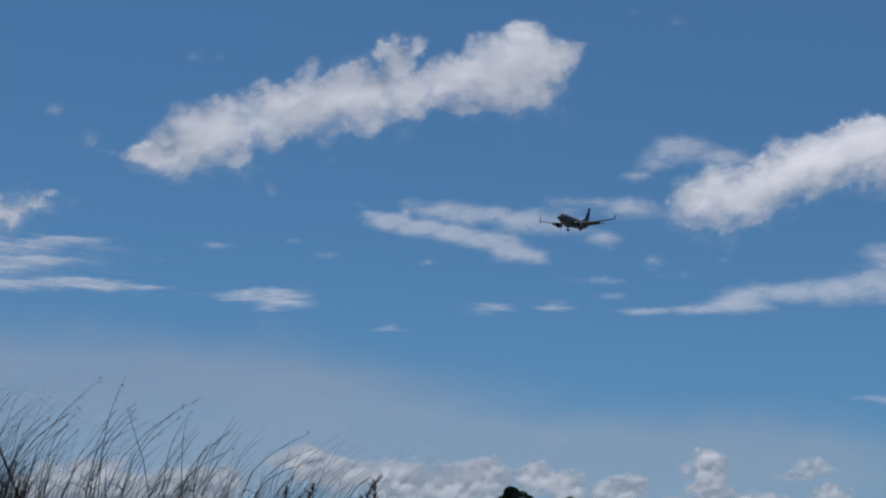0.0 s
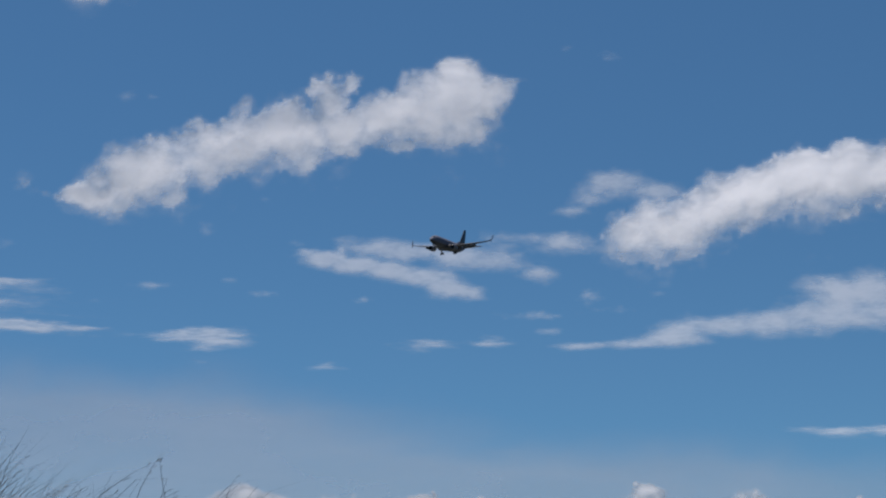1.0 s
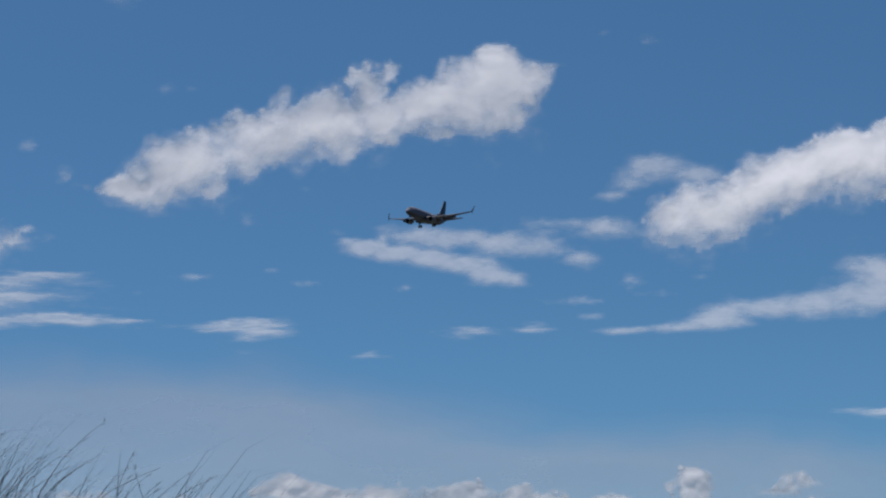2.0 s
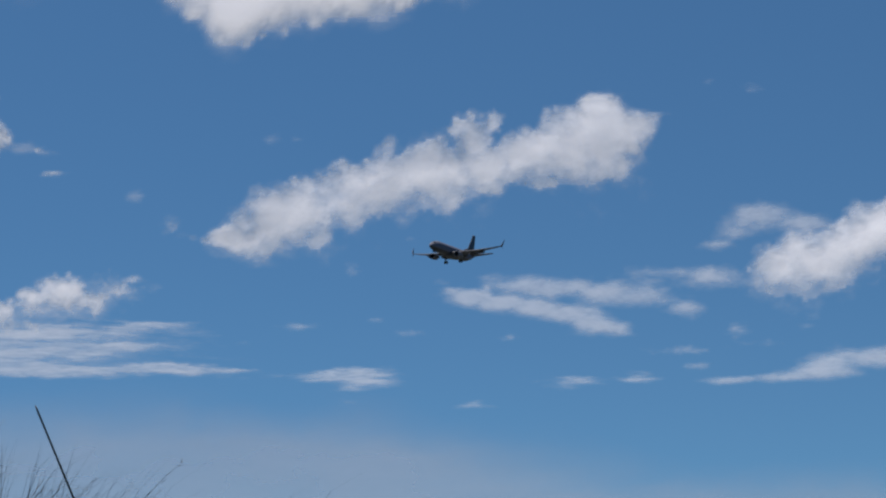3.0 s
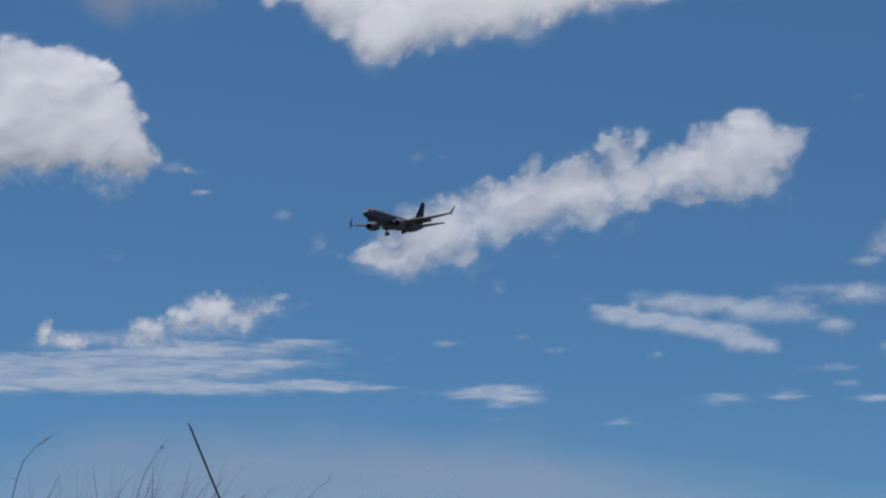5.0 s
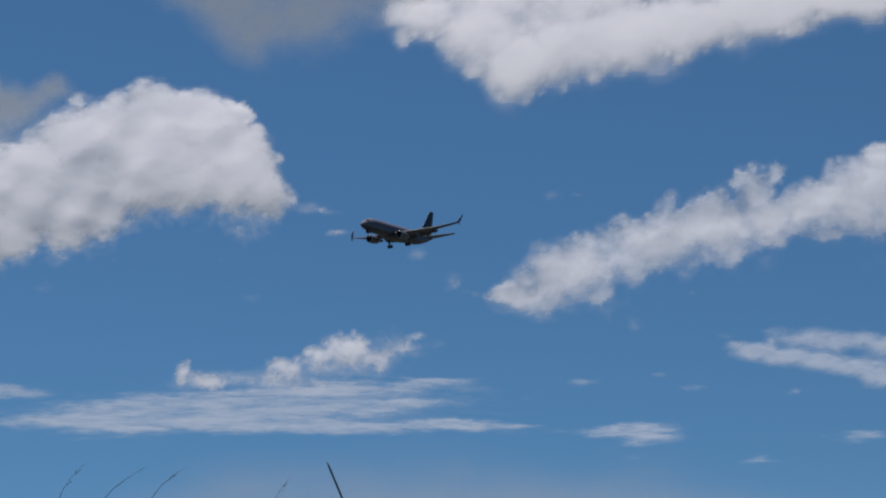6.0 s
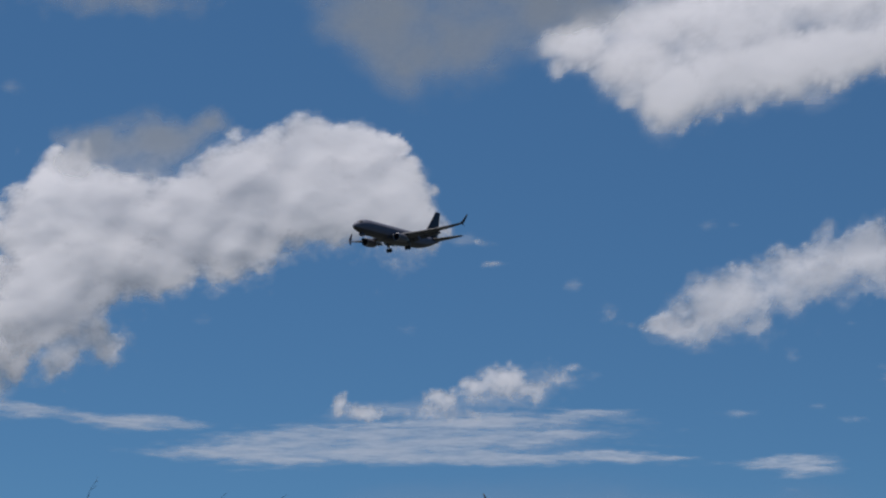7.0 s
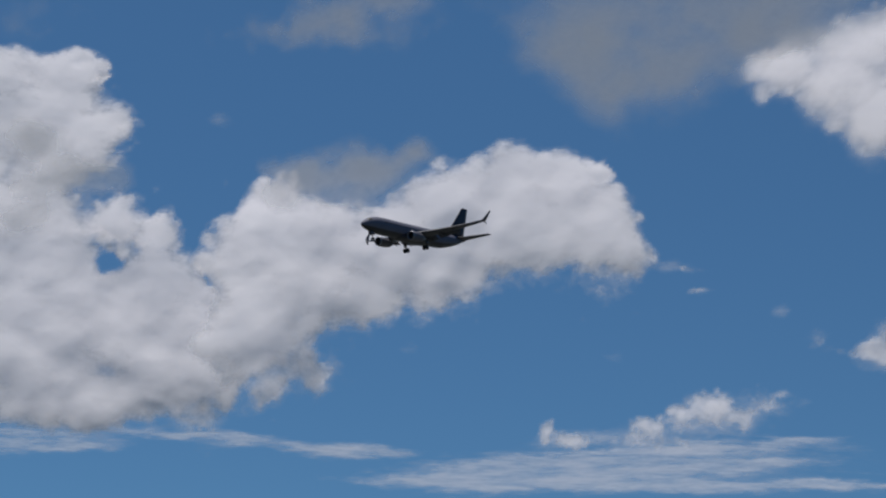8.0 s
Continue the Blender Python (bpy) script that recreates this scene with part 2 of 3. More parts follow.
    quads = np.stack([ids[:-1, :-1], ids[:-1, 1:], ids[1:, 1:], ids[1:, :-1]], -1)[ok]
    co = np.stack([X.ravel(), -relief.ravel(), Z.ravel()], 1)
    fill = body.ravel()
    if heaped:
        # the far side closes the body, thickest through its core
        core = body > 0.12
        rear = core[:-1, :-1] & core[1:, :-1] & core[:-1, 1:] & core[1:, 1:]
        thick = 0.5 + 0.9 * size * np.sqrt(np.clip(body - 0.12, 0, 1))
        co = np.concatenate([co, np.stack([X.ravel(), (thick - relief).ravel(), Z.ravel()], 1)])
        fill = np.concatenate([fill, fill])
        behind = np.stack([ids[:-1, :-1], ids[1:, :-1], ids[1:, 1:], ids[:-1, 1:]], -1)[rear] + X.size
        quads = np.concatenate([quads, behind])
    used, back = np.unique(quads, return_inverse=True)
    co = co[used]
    me = bpy.data.meshes.new(NAMES[kind])
    me.from_pydata(co.tolist(), [], back.reshape(quads.shape).tolist())
    me.attributes.new("body", "FLOAT", "POINT").data.foreach_set("value", fill[used].astype(np.float32))
    me.materials.append(CLOUD[kind])
    me.polygons.foreach_set("use_smooth", [True] * len(me.polygons))
    ob = new(NAMES[kind], me)
    ob.matrix_world = m
    return tagged(ob, label, "cloud", "clouds in the sky")


cloud("fair", "long white cumulus cloud with ragged bright edges", 0.17, 11.36, 3600, [(-321, -98, 38, 23, 1), (-270, -67, 52, 47, 1), (-212, -63, 56, 52, 1), (-141, -34, 52, 52, 1), (-65, -19, 56, 59, 1), (6, -2, 52, 58, 1), (63, 62, 34, 41, 1.1), (98, 81, 18, 22, 0.9), (89, 7, 45, 41, 1), (154, 14, 52, 43, 1), (216, 39, 52, 58, 1), (279, 62, 47, 61, 1.1), (319, 59, 34, 38, 0.9), (280, 108, 29, 22, 1.1), (345, 72, 28, 28, 0.8), (372, 86, 24, 12, 0.68), (25, -51, 29, 27, 0.75), (-377, -100, 20, 9, 0.5), (-399, -76, 30, 25, 0.36)])
cloud("fair", "broad white cumulus cloud with a billowing top", 13.40, 9.37, 3700, [(-273, -49, 51, 46, 0.85), (-208, -23, 60, 56, 1), (-134, 3, 65, 60, 1), (-79, 29, 56, 57, 1), (-24, 46, 51, 56, 1), (13, 67, 37, 32, 1), (48, 34, 56, 60, 1), (67, 70, 37, 32, 1), (119, 41, 65, 60, 1), (191, 57, 65, 60, 1), (262, 55, 65, 56, 0.9)])
cloud("wisp", "thin torn white cloud with a feathered edge", 8.64, 9.76, 3800, [(-1, 16, 67, 25, 1), (55, 7, 48, 19, 1), (-48, -7, 38, 17, 0.9), (-76, -29, 38, 11, 0.9), (-29, 24, 29, 19, 0.9), (83, -3, 28, 11, 0.7)])
cloud("wisp", "thin curved ribbon of white cloud", 2.65, 7.83, 4200, [(-111, 24, 53, 18, 1.2), (-53, 13, 58, 18, 1.2), (10, 2, 58, 19, 1.2), (66, -12, 54, 20, 1.2), (115, -29, 50, 21, 1.2), (156, -40, 31, 15, 1.1), (-149, 35, 21, 11, 0.7), (-82, 41, 8, 13, 0.8)])
cloud("wisp", "thin drifting sheet of pale cloud", 5.25, 8.14, 4250, [(-220, 22, 64, 19, 0.9), (-134, 15, 96, 23, 0.95), (-48, 5, 85, 27, 1), (26, 0, 64, 27, 0.9), (100, -31, 47, 19, 1), (154, 31, 64, 24, 0.95), (15, 43, 43, 16, 0.6), (80, 38, 64, 16, 0.7), (207, 18, 43, 16, 0.6), (-274, 39, 27, 9, 0.6), (-365, 32, 27, 9, 0.5)])
cloud("streak", "small flat streak of white cloud", 3.79, 5.97, 4500, [(0, 0, 74, 12, 1)])
cloud("streak", "small flat streak of white cloud", 5.39, 6.02, 4500, [(0, 0, 47, 11, 1)])
cloud("streak", "flat lens of pale streaked cloud", -2.13, 5.84, 4500, [(10, 35, 91, 10, 1), (-35, 25, 79, 11, 1), (44, 18, 68, 14, 1), (16, 6, 39, 9, 0.9), (11, -22, 22, 9, 0.8), (89, 16, 28, 9, 0.8)])
cloud("streak", "faint small streak of cloud", 1.06, 5.43, 4500, [(0, 0, 43, 9, 0.8)])
cloud("wisp", "long flat bank of white cloud", 12.38, 6.78, 4300, [(-348, -58, 64, 10, 1), (-253, -57, 85, 12, 1), (-168, -51, 74, 14, 1), (-169, -33, 53, 17, 1), (-85, -26, 85, 23, 1), (10, -23, 96, 28, 1), (104, -9, 97, 34, 1), (117, 39, 65, 33, 1), (191, 43, 65, 43, 1), (187, -15, 86, 32, 1), (293, 9, 108, 48, 1)])
cloud("wisp", "scattered flecks of thin cloud", 7.76, 6.83, 4350, [(-102, -10, 72, 11, 0.75), (-70, -39, 41, 9, 0.7), (7, 26, 30, 22, 0.7), (52, 1,
    49, 10, 0.6), (137, 34, 37, 8, 0.5)])
cloud("streak", "flat streak of pale cloud", 14.84, 3.75, 4550, [(-39, 0, 127, 13, 1), (75, 2, 91, 10, 1)])
cloud("fair", "small white cumulus head above streaked cloud", -10.28, 8.01, 3900, [(60, 25, 37, 26, 1), (22, 3, 39, 24, 0.95), (85, 19, 29, 29, 0.9), (-40, -14, 29, 18, 0.85), (-213, -23, 15, 20, 0.9), (-169, -39, 34, 18, 0.85), (152, 29, 49, 23, 0.5), (114, -2, 68, 27, 0.6), (-49, -40, 137, 16, 0.55), (196, 40, 24, 12, 0.45)])
cloud("streak", "wide streaked sheet of layered white cloud", -11.35, 6.77, 4300, [(202, 42, 217, 11, 1), (341, 56, 76, 8, 0.9), (41, 30, 195, 11, 1), (-120, 13, 173, 13, 0.9), (-280, -4, 140, 15, 0.9), (-374, -26, 128, 13, 1), (-224, -35, 213, 15, 1), (-13, -23, 235, 15, 0.9), (197, -32, 235, 13, 0.9), (41, 4, 355, 38, 0.85), (-246, -25, 246, 30, 0.85), (287, 51, 142, 9, 1), (169, 31, 195, 10, 0.9), (232, 13, 129, 9, 0.9), (106, -2, 172, 11, 0.9), (304, -31, 213, 10, 1), (126, -41, 192, 11, 1), (463, -26, 64, 7, 0.9)])
cloud("streak", "long flat streak of white cloud", -21.50, 7.20, 4350, [(-367, -15, 120, 15, 1), (-261, -7, 76, 17, 1), (-399, 10, 163, 11, 0.9), (-166, 17, 120, 10, 0.8), (-81, 16, 131, 11, 1), (27, 7, 131, 12, 1), (135, -1, 131, 13, 1), (233, -9, 120, 13, 1), (309, -12, 65, 10, 0.9), (299, -40, 87, 9, 0.6), (-326, 34, 174, 11, 0.6), (-556, -10, 174, 17, 1)])
cloud("cumulus", "large billowing white cumulus cloud", -16.18, 11.68, 3000, [(170, 129, 51, 53, 1.1), (223, 65, 49, 55, 1), (249, 27, 32, 34, 0.9), (92, 121, 63, 60, 1), (113, 52, 69, 52, 1), (170, 45, 53, 42, 1), (14, 87, 66, 68, 1), (14, 4, 68, 49, 1), (-69, 29, 61, 61, 1), (-152, 71, 54, 38, 0.9), (-111, 103, 39, 23, -0.35), (-220, 97, 39, 39, 0.8), (-239, 57, 55, 50, 1), (-165, -3, 71, 67, 1), (-256, 3, 62, 68, 1), (-96, -46, 52, 35, 0.9), (-224, -91, 73, 58, 1), (-155, -136, 34, 23, 0.6), (304, 9, 26, 8, 0.55), (331, -18, 15, 4, 0.5)])
cloud("cumulus", "huge white cumulus cloud with grey hollows", -25.53, 12.74, 3650, [(-126, 232, 78, 68, 1), (-21, 229, 54, 63, 1), (44, 143, 52, 57, 0.75), (-52, 112, 99, 85, 1), (63, -2, 47, 44, 1), (130, -15, 35, 38, 1), (-70, -18, 100, 82, 1), (-12, -102, 106, 71, 1), (127, -104, 80, 66, 1), (47, -67, 30, 21, -0.65), (-58, -187, 112, 78, 1), (85, -189, 99, 73, 1), (179, -217, 64, 58, 0.9), (46, -261, 109, 38, 0.85), (57, -226, 19, 15, -0.4), (-184, 67, 84, 186, 1), (-160, -159, 87, 130, 1), (205, -159, 70, 74, 1), (-51, -276, 100, 27, 0.7)], seed=77)
cloud("soft", "thick white cloud overhead with a soft lower edge", 0.97, 17.24, 2600, [(-363, -16, 45, 29, 1), (-288, -39, 48, 37, 1), (-245, -77, 39, 37, 1), (-190, -57, 50, 41, 1), (-128, -46, 51, 37, 1), (-59, -39, 64, 31, 1), (29, -26, 70, 27, 1), (118, -15, 71, 23, 1), (200, -8, 65, 23, 1), (-229, 6, 144, 46, 1), (-2, 13, 164, 46, 1), (223, 20, 99, 39, 1)])
cloud("grey", "dark grey shaded scud cloud", -8.76, 17.65, 2400, [(-170, -1, 67, 49, 0.8), (-122, -55, 67, 55, 0.8), (-50, -24, 91, 55, 0.8), (40, 7,
    78, 44, 0.8), (-81, 36, 144, 48, 0.9), (117, 56, 120, 54, 0.9)])
cloud("grey", "dark grey shaded scud cloud", -19.34, 18.09, 2450, [(28, -3, 86, 40, 0.8), (-46, -20, 75, 24, 0.6), (76, 19, 44, 26, 0.8)])
cloud("grey", "thin grey shaded cloud over a cumulus shoulder", -18.60, 14.21, 2900, [(-50, -12, 58, 33, 1), (22, 1, 69, 33, 1), (75, 16, 40, 20, 0.8), (1, -37, 48, 28, 0.95), (-91, -36, 37, 27, 0.8)])
# grey sheet added in front of the cumulus to imitate its shaded hollow
cloud("grey", "added grey sheet imitating a white cumulus's shaded hollow", -25.95, 13.75, 3200, [(-44, 52, 70, 47, 0.8), (-11, -16, 81, 48, 0.9), (-40, -75, 82, 41, 0.8), (52, -12, 36, 32, 0.7)])
cloud("grey", "faint grey scrap of cloud", -27.08, 17.74, 2500, [(0, 0, 69, 31, 0.6)])
cloud("wisp", "small white puff of cloud", -7.47, 10.73, 3900, [(0, 0, 21, 16, 0.7)])
cloud("wisp", "small thin puff of cloud", -11.70, 9.63, 3800, [(0, 0, 28, 18, 0.6)])
cloud("wisp", "small thin puff of cloud", -16.99, 9.74, 3850, [(0, 0, 29, 13, 0.6)])
cloud("wisp", "faint torn scrap of cloud", -22.04, 15.38, 3900, [(0, 0, 33, 18, 0.7)])
cloud("wisp", "small thin flecks of cloud", -9.95, 11.61, 3700, [(-22, 15, 33, 14, 0.8), (19, 6, 28, 9, 0.6), (33, -23, 22, 6, 0.7)])
cloud("wisp", "faint flecks of thin cloud", -0.70, 7.36, 4300, [(20, -8, 37, 10, 0.7), (-44, 17, 26, 7, 0.62), (-195, 5, 43, 10, 0.7), (208, -19, 30, 8, 0.7)])
cloud("far", "low far cumulus bank on the horizon", 2.83, 1.40, 4700, [(-308, 51, 63, 35, 1), (-232, 26, 73, 38, 1), (-114, 18, 63, 40, 1), (3, 14,
    73, 40, 1), (74, 22, 61, 38, 1), (174, 32, 43, 35, 1), (233, 9, 52, 38, 1), (356, -1, 63, 42, 1), (-43, -50, 376, 40, 0.9)])
cloud("far", "low far cumulus bank on the horizon", -4.77, 1.21, 4720, [(118, 29, 76, 42, 1), (-106, 27, 76, 50, 1), (0, 1, 118, 42, 1), (-212, 5, 94,
    47, 1), (0, -40, 354, 38, 0.9)])
cloud("far", "small far cumulus cloud on the horizon", 8.91, 1.58, 4740, [(29, 37, 50, 36, 1), (36, -10, 47, 31, 1), (125, -31, 71, 26, 0.8), (-53,
    -49, 142, 24, 0.8)])
cloud("far", "small far cumulus cloud on the horizon", 13.04, 1.46, 4760, [(-102, 45, 69, 26, 0.7), (-155, 27, 52, 17, 0.6), (-65, -16, 52, 31, 1),
    (-71, -49, 190, 24, 1), (121, 14, 31, 33, 1), (190, 1, 71, 48, 1)])
cloud("wisp", "faint torn scraps of thin cloud", 1.10, 11.19, 3900, [(-348, 70, 27, 15, 0.6), (-301, 71, 18, 9, 0.5), (-497, -66, 35, 25, 0.5), (-193,
    -152, 20, 21, 0.55), (-96, -109, 31, 16, 0.5), (438, 164, 22, 16, 0.55), (511, 151, 24, 16, 0.56)])
cloud("veil", "broad thin veil of hazy cloud", 1.43, 3.35, 4600, [(-564, 52, 483, 138, 1), (-161, 10, 483, 126, 1), (357, -66, 552, 98, 1), (-620,
    -75, 483, 126, 1), (-1081, 13, 483, 161, 1), (990, -95, 575, 90, 0.7), (-800, -170, 620, 110, 1), (0, -170, 720, 110, 1), (720, -180, 720, 110, 1)])
cloud("wisp", "soft thin haze round a small cumulus head", -10.02, 7.84, 4050, [(-99, -23, 171, 22, 0.72), (121, 30, 82, 35, 0.66), (20, -2, 121, 28, 0.72), (208, 44, 43, 18, 0.5), (-217, -28, 70, 18, 0.66)])

# ---- airliner ----
def aft(s, y, z):
    """A place on the aircraft from metres behind the nose, to its left and above its middle line."""
    return Vector((18 - s, y, z))


# metres behind the nose, middle height, half width, half height
HULL = [(0, -0.45, 0.03, 0.03), (0.2, -0.43, 0.34, 0.3), (0.7, -0.36, 0.72, 0.68), (1.5, -0.26, 1.08, 1.05), (2.5, -0.13, 1.4, 1.42), (3.8, -0.02, 1.66, 1.76),
        (5.2, 0, 1.82, 1.94), (7, 0, 1.88, 2.0), (16, 0, 1.88, 2.0), (26.5, 0, 1.88, 2.0), (28.5, 0.08, 1.8, 1.9), (30.5, 0.26, 1.6, 1.68), (32.6, 0.52, 1.28, 1.38),
        (34.7, 0.83, 0.88, 1.0), (36.5, 1.15, 0.5, 0.55), (37.6, 1.28, 0.26, 0.3), (38.0, 1.32, 0.1, 0.12)]


def hull_skin(a0, a1, n, grow=0.0, s0=0.0, s1=38.0):
    bm = bmesh.new()
    rings = []
    for s in sorted({*[h[0] for h in HULL if s0 <= h[0] <= s1], s0, s1}):
        z, w, h = (np.interp(s, [r[0] for r in HULL], [r[k] for r in HULL]) for k in (1, 2, 3))
        rings.append([aft(s, (w + grow) * math.cos(radians(a)), z + (h + grow) * math.sin(radians(a))) for a in np.linspace(a0, a1, n)])
    return lofted(bm, rings, closed=False)


FOIL = [(0, 0), (0.02, 0.03), (0.08, 0.055), (0.25, 0.072), (0.5, 0.06), (0.75, 0.03), (1, 0.003), (1, -0.003), (0.75, -0.016), (0.5, -0.035), (0.25, -0.045), (0.08, -0.035), (0.02, -0.018)]


def foil_ring(s, y, z, chord, thick=1.0, lean=0.0):
    """A wing section; lean turns its thickness from upright (0) to sideways (90)."""
    c, d = math.cos(radians(lean)), math.sin(radians(lean))
    return [aft(s + u * chord, y - w * chord * thick * d, z + w * chord * thick * c) for u, w in FOIL]


def wing_at(y):
    s = 13.4 + (y - 1.7) * 0.53
    rear = np.interp(y, [1.7, 5.8, 17.0], [20.9, 20.4, 23.1])
    return s, -1.15 + (y - 1.7) * 0.098 + 0.0038 * (y - 1.7) ** 2, rear - s


def airliner():
    plane = thing("airliner", pose(0, 0, 0), "twin-engine jet airliner, grey body, navy tail, wheels down", "airplane")
    hull = part("fuselage", hull_skin(-32, 212, 36), PAINT, plane, "grey painted upper fuselage")
    part("belly", hull_skin(212, 328, 20), BELLY, plane, "belly, darker than the upper fuselage")
    for side in (1, -1):
        a = (14, 32) if side > 0 else (148, 166)
        part("window_row", hull_skin(a[0] + 3, a[1] - 11, 3, 0.012, 6.2, 30.0), DARK, hull, "row of dark cabin windows")
        part("cockpit_window", hull_skin(*((36, 84) if side > 0 else (96, 144)), 6, 0.015, 1.75, 2.75), DARK, hull, "dark cockpit window")
        for s in (5.2, 31.0):
            part("door", hull_skin(*((-8, 30) if side > 0 else (150, 188)), 6, 0.02, s - 0.43, s + 0.43), PAINT, hull)
    bm = bmesh.new()
    lofted(bm, [[aft(s, w * math.cos(k * math.tau / 16), -1.55 + h * math.sin(k * math.tau / 16)) for k in range(16)]
                for s, w, h in ((11, 0.3, 0.2), (13, 1.6, 0.75), (16, 1.95, 0.9), (20, 1.95, 0.9), (23, 1.4, 0.65), (25, 0.3, 0.2))])
    part("wing_fairing", bm, BELLY, plane, "bulged fairing under the wing root")
    for side in (1, -1):
        bm = bmesh.new()
        rings = []
        for y in (1.2, 3.5, 5.8, 8.5, 11.5, 14.5, 17.0):
            s, z, c = wing_at(y)
            rings.append(foil_ring(s, side * y, z, c, 1.25 - 0.02 * y))
        wing = part("wing", lofted(bm, rings), WINGSKIN, plane, "swept grey wing")
        s, z, c = wing_at(17.0)
        bm = bmesh.new()
        lofted(bm, [foil_ring(s, side * 17.0, z, c, 0.9), foil_ring(s + 0.35, side * 17.4, z + 0.16, 1.4, 0.9, 40 * side), foil_ring(s + 0.9, side * 17.66, z + 0.8, 1.15, 0.9, 72 * side),
                    foil_ring(s + 2.45, side * 17.95, z + 2.55, 0.5, 0.9, 78 * side)])
        part("winglet", bm, NAVY, wing, "upswept navy winglet")
        bm = bmesh.new()
        lofted(bm, [foil_ring(s + 0.45, side * 17.3, z + 0.1, 1.0, 0.8, -40 * side), foil_ring(s + 1.5, side * 17.75, z - 0.65, 0.35, 0.8, -60 * side)])
        part("winglet_strake", bm, WINGSKIN, wing)
        for y0, y1 in ((2.1, 5.3), (6.0, 11.2)):
            bm = bmesh.new()
            rings = []
            for y in (y0, y1):
                q, z, c = wing_at(y)
                e, w = q + c - 0.25, 1.35 - 0.05 * y
                rings.append([aft(e + u * w, side * y, z - 0.1 - u * w * 0.6 + t * w) for u, t in ((0, 0), (0.1, 0.07), (0.5, 0.06), (1, 0), (0.5, -0.04), (0.1, -0.05))])
            part("flap", lofted(bm, rings), WINGSKIN, wing, "lowered trailing-edge flap")
        bm = bmesh.new()
        rings = []
        for y in (6.2, 15.8):
            q, z, c = wing_at(y)
            rings.append([aft(q - 0.42 + u, side * y, z - 0.3 + 0.36 * u + t) for u, t in ((0, 0), (0.2, 0.09), (0.55, 0.06), (0.55, 0.01), (0.2, 0.0))])
        part("slat", lofted(bm, rings), WINGSKIN, wing, "lowered leading-edge slat")
        for y in (3.4, 7.4, 10.4):
            q, z, c = wing_at(y)
            bm = bmesh.new()
            tube(bm, [aft(q + c * f, side * y, z - 0.32 - d) for f, d in ((0.45, 0), (0.65, 0.1), (0.95, 0.22), (1.22, 0.6))], (0.03, 0.2, 0.2, 0.04), 10)
            part("flap_fairing", bm, WINGSKIN, wing)
        # engine
        ey, ez = side * 4.83, -2.05
        bm = bmesh.new()
        prof = ((11.9, 0.78), (11.62, 0.84), (11.55, 0.93), (11.68, 1.02), (12.3, 1.1), (13.4, 1.11), (14.8, 0.98), (15.6, 0.84), (15.6, 0.78), (14.9, 0.72))
        lofted(bm, [[aft(s, ey + r * math.cos(k * math.tau / 24), ez + r * math.sin(k * math.tau / 24)) for k in range(24)] for s, r in prof], caps=False)
        engine = part("engine", bm, COWL, plane, "underwing jet engine with a grey cowling")
        bm = bmesh.new()
        lofted(bm, [[aft(s, ey + r * math.cos(k * math.tau / 24), ez + r * math.sin(k * math.tau / 24)) for k in range(24)] for s, r in ((11.75, 0.86), (11.54, 0.88), (11.5, 0.95), (11.58, 1.03), (11.9, 1.075))], caps=False)
        part("intake_lip", bm, BARE, engine, "polished metal intake lip")
        bm = bmesh.new()
        lofted(bm, [[aft(s, ey + r * math.cos(k * math.tau / 16), ez + r * math.sin(k * math.tau / 16)) for k in range(16)] for s, r in ((11.75, 0.04), (12.2, 0.25), (12.25, 0.82), (12.35, 0.82))])
        part("fan", bm, DARK, engine, "dark fan behind the intake")
        bm = bmesh.new()
        lofted(bm, [[aft(s, ey + r * math.cos(k * math.tau / 16), ez + r * math.sin(k * math.tau / 16)) for k in range(16)] for s, r in ((14.9, 0.68), (15.6, 0.6), (16.4, 0.42), (17.2, 0.05))])
        part("exhaust", bm, STRUT, engine)
        bm = bmesh.new()
        lofted(bm, [[aft(s, ey + d, z) for s, d in ((s0, 0), (s0 + 0.6, 0.2), (s1, 0.2), (s1 + 0.7, 0), (s1, -0.2), (s0 + 0.6, -0.2))] for s0, s1, z in ((12.6, 16.2, ez + 0.85), (13.6, 17.2, -0.85))])
        part("pylon", bm, WINGSKIN, engine)
        # tailplane
        bm = bmesh.new()
        lofted(bm, [foil_ring(33.0 + (y - 0.5) * 0.66, side * y, 1.15 + (y - 0.5) * 0.125, 4.3 - (y - 0.5) * 0.4, 0.9) for y in (0.3, 2.5, 5.0, 6.8, 7.15)])
        part("tailplane", bm, WINGSKIN, plane, "grey horizontal tailplane")
        # main gear
        bm = bmesh.new()
        tube(bm, [aft(19.4, side * 2.86, z) for z in (-1.2, -2.4, -2.42, -3.45)], (0.17, 0.17, 0.11, 0.11), 10)
        gear = part("main_gear", bm, STRUT, plane, "lowered main landing gear leg")
        for dy in (-0.43, 0.43):
            bm = bmesh.new()
            lofted(bm, [[aft(19.4 + r * math.cos(k * math.tau / 24), side * 2.86 + dy + w, -3.42 + r * math.sin(k * math.tau / 24)) for k in range(24)]
                        for w, r in ((-0.19, 0.3), (-0.2, 0.45), (-0.14, 0.55), (0, 0.57), (0.14, 0.55), (0.2, 0.45), (0.19, 0.3))])
            part("wheel", bm, TYRE, gear, "black rubber tyre")
        bm = bmesh.new()
        tube(bm, [aft(19.4, side * 2.4, -2.0), aft(19.4, side * 1.6, -1.7)], (0.08, 0.08), 8)
        part("brace", bm, STRUT, gear)
        bm = bmesh.new()
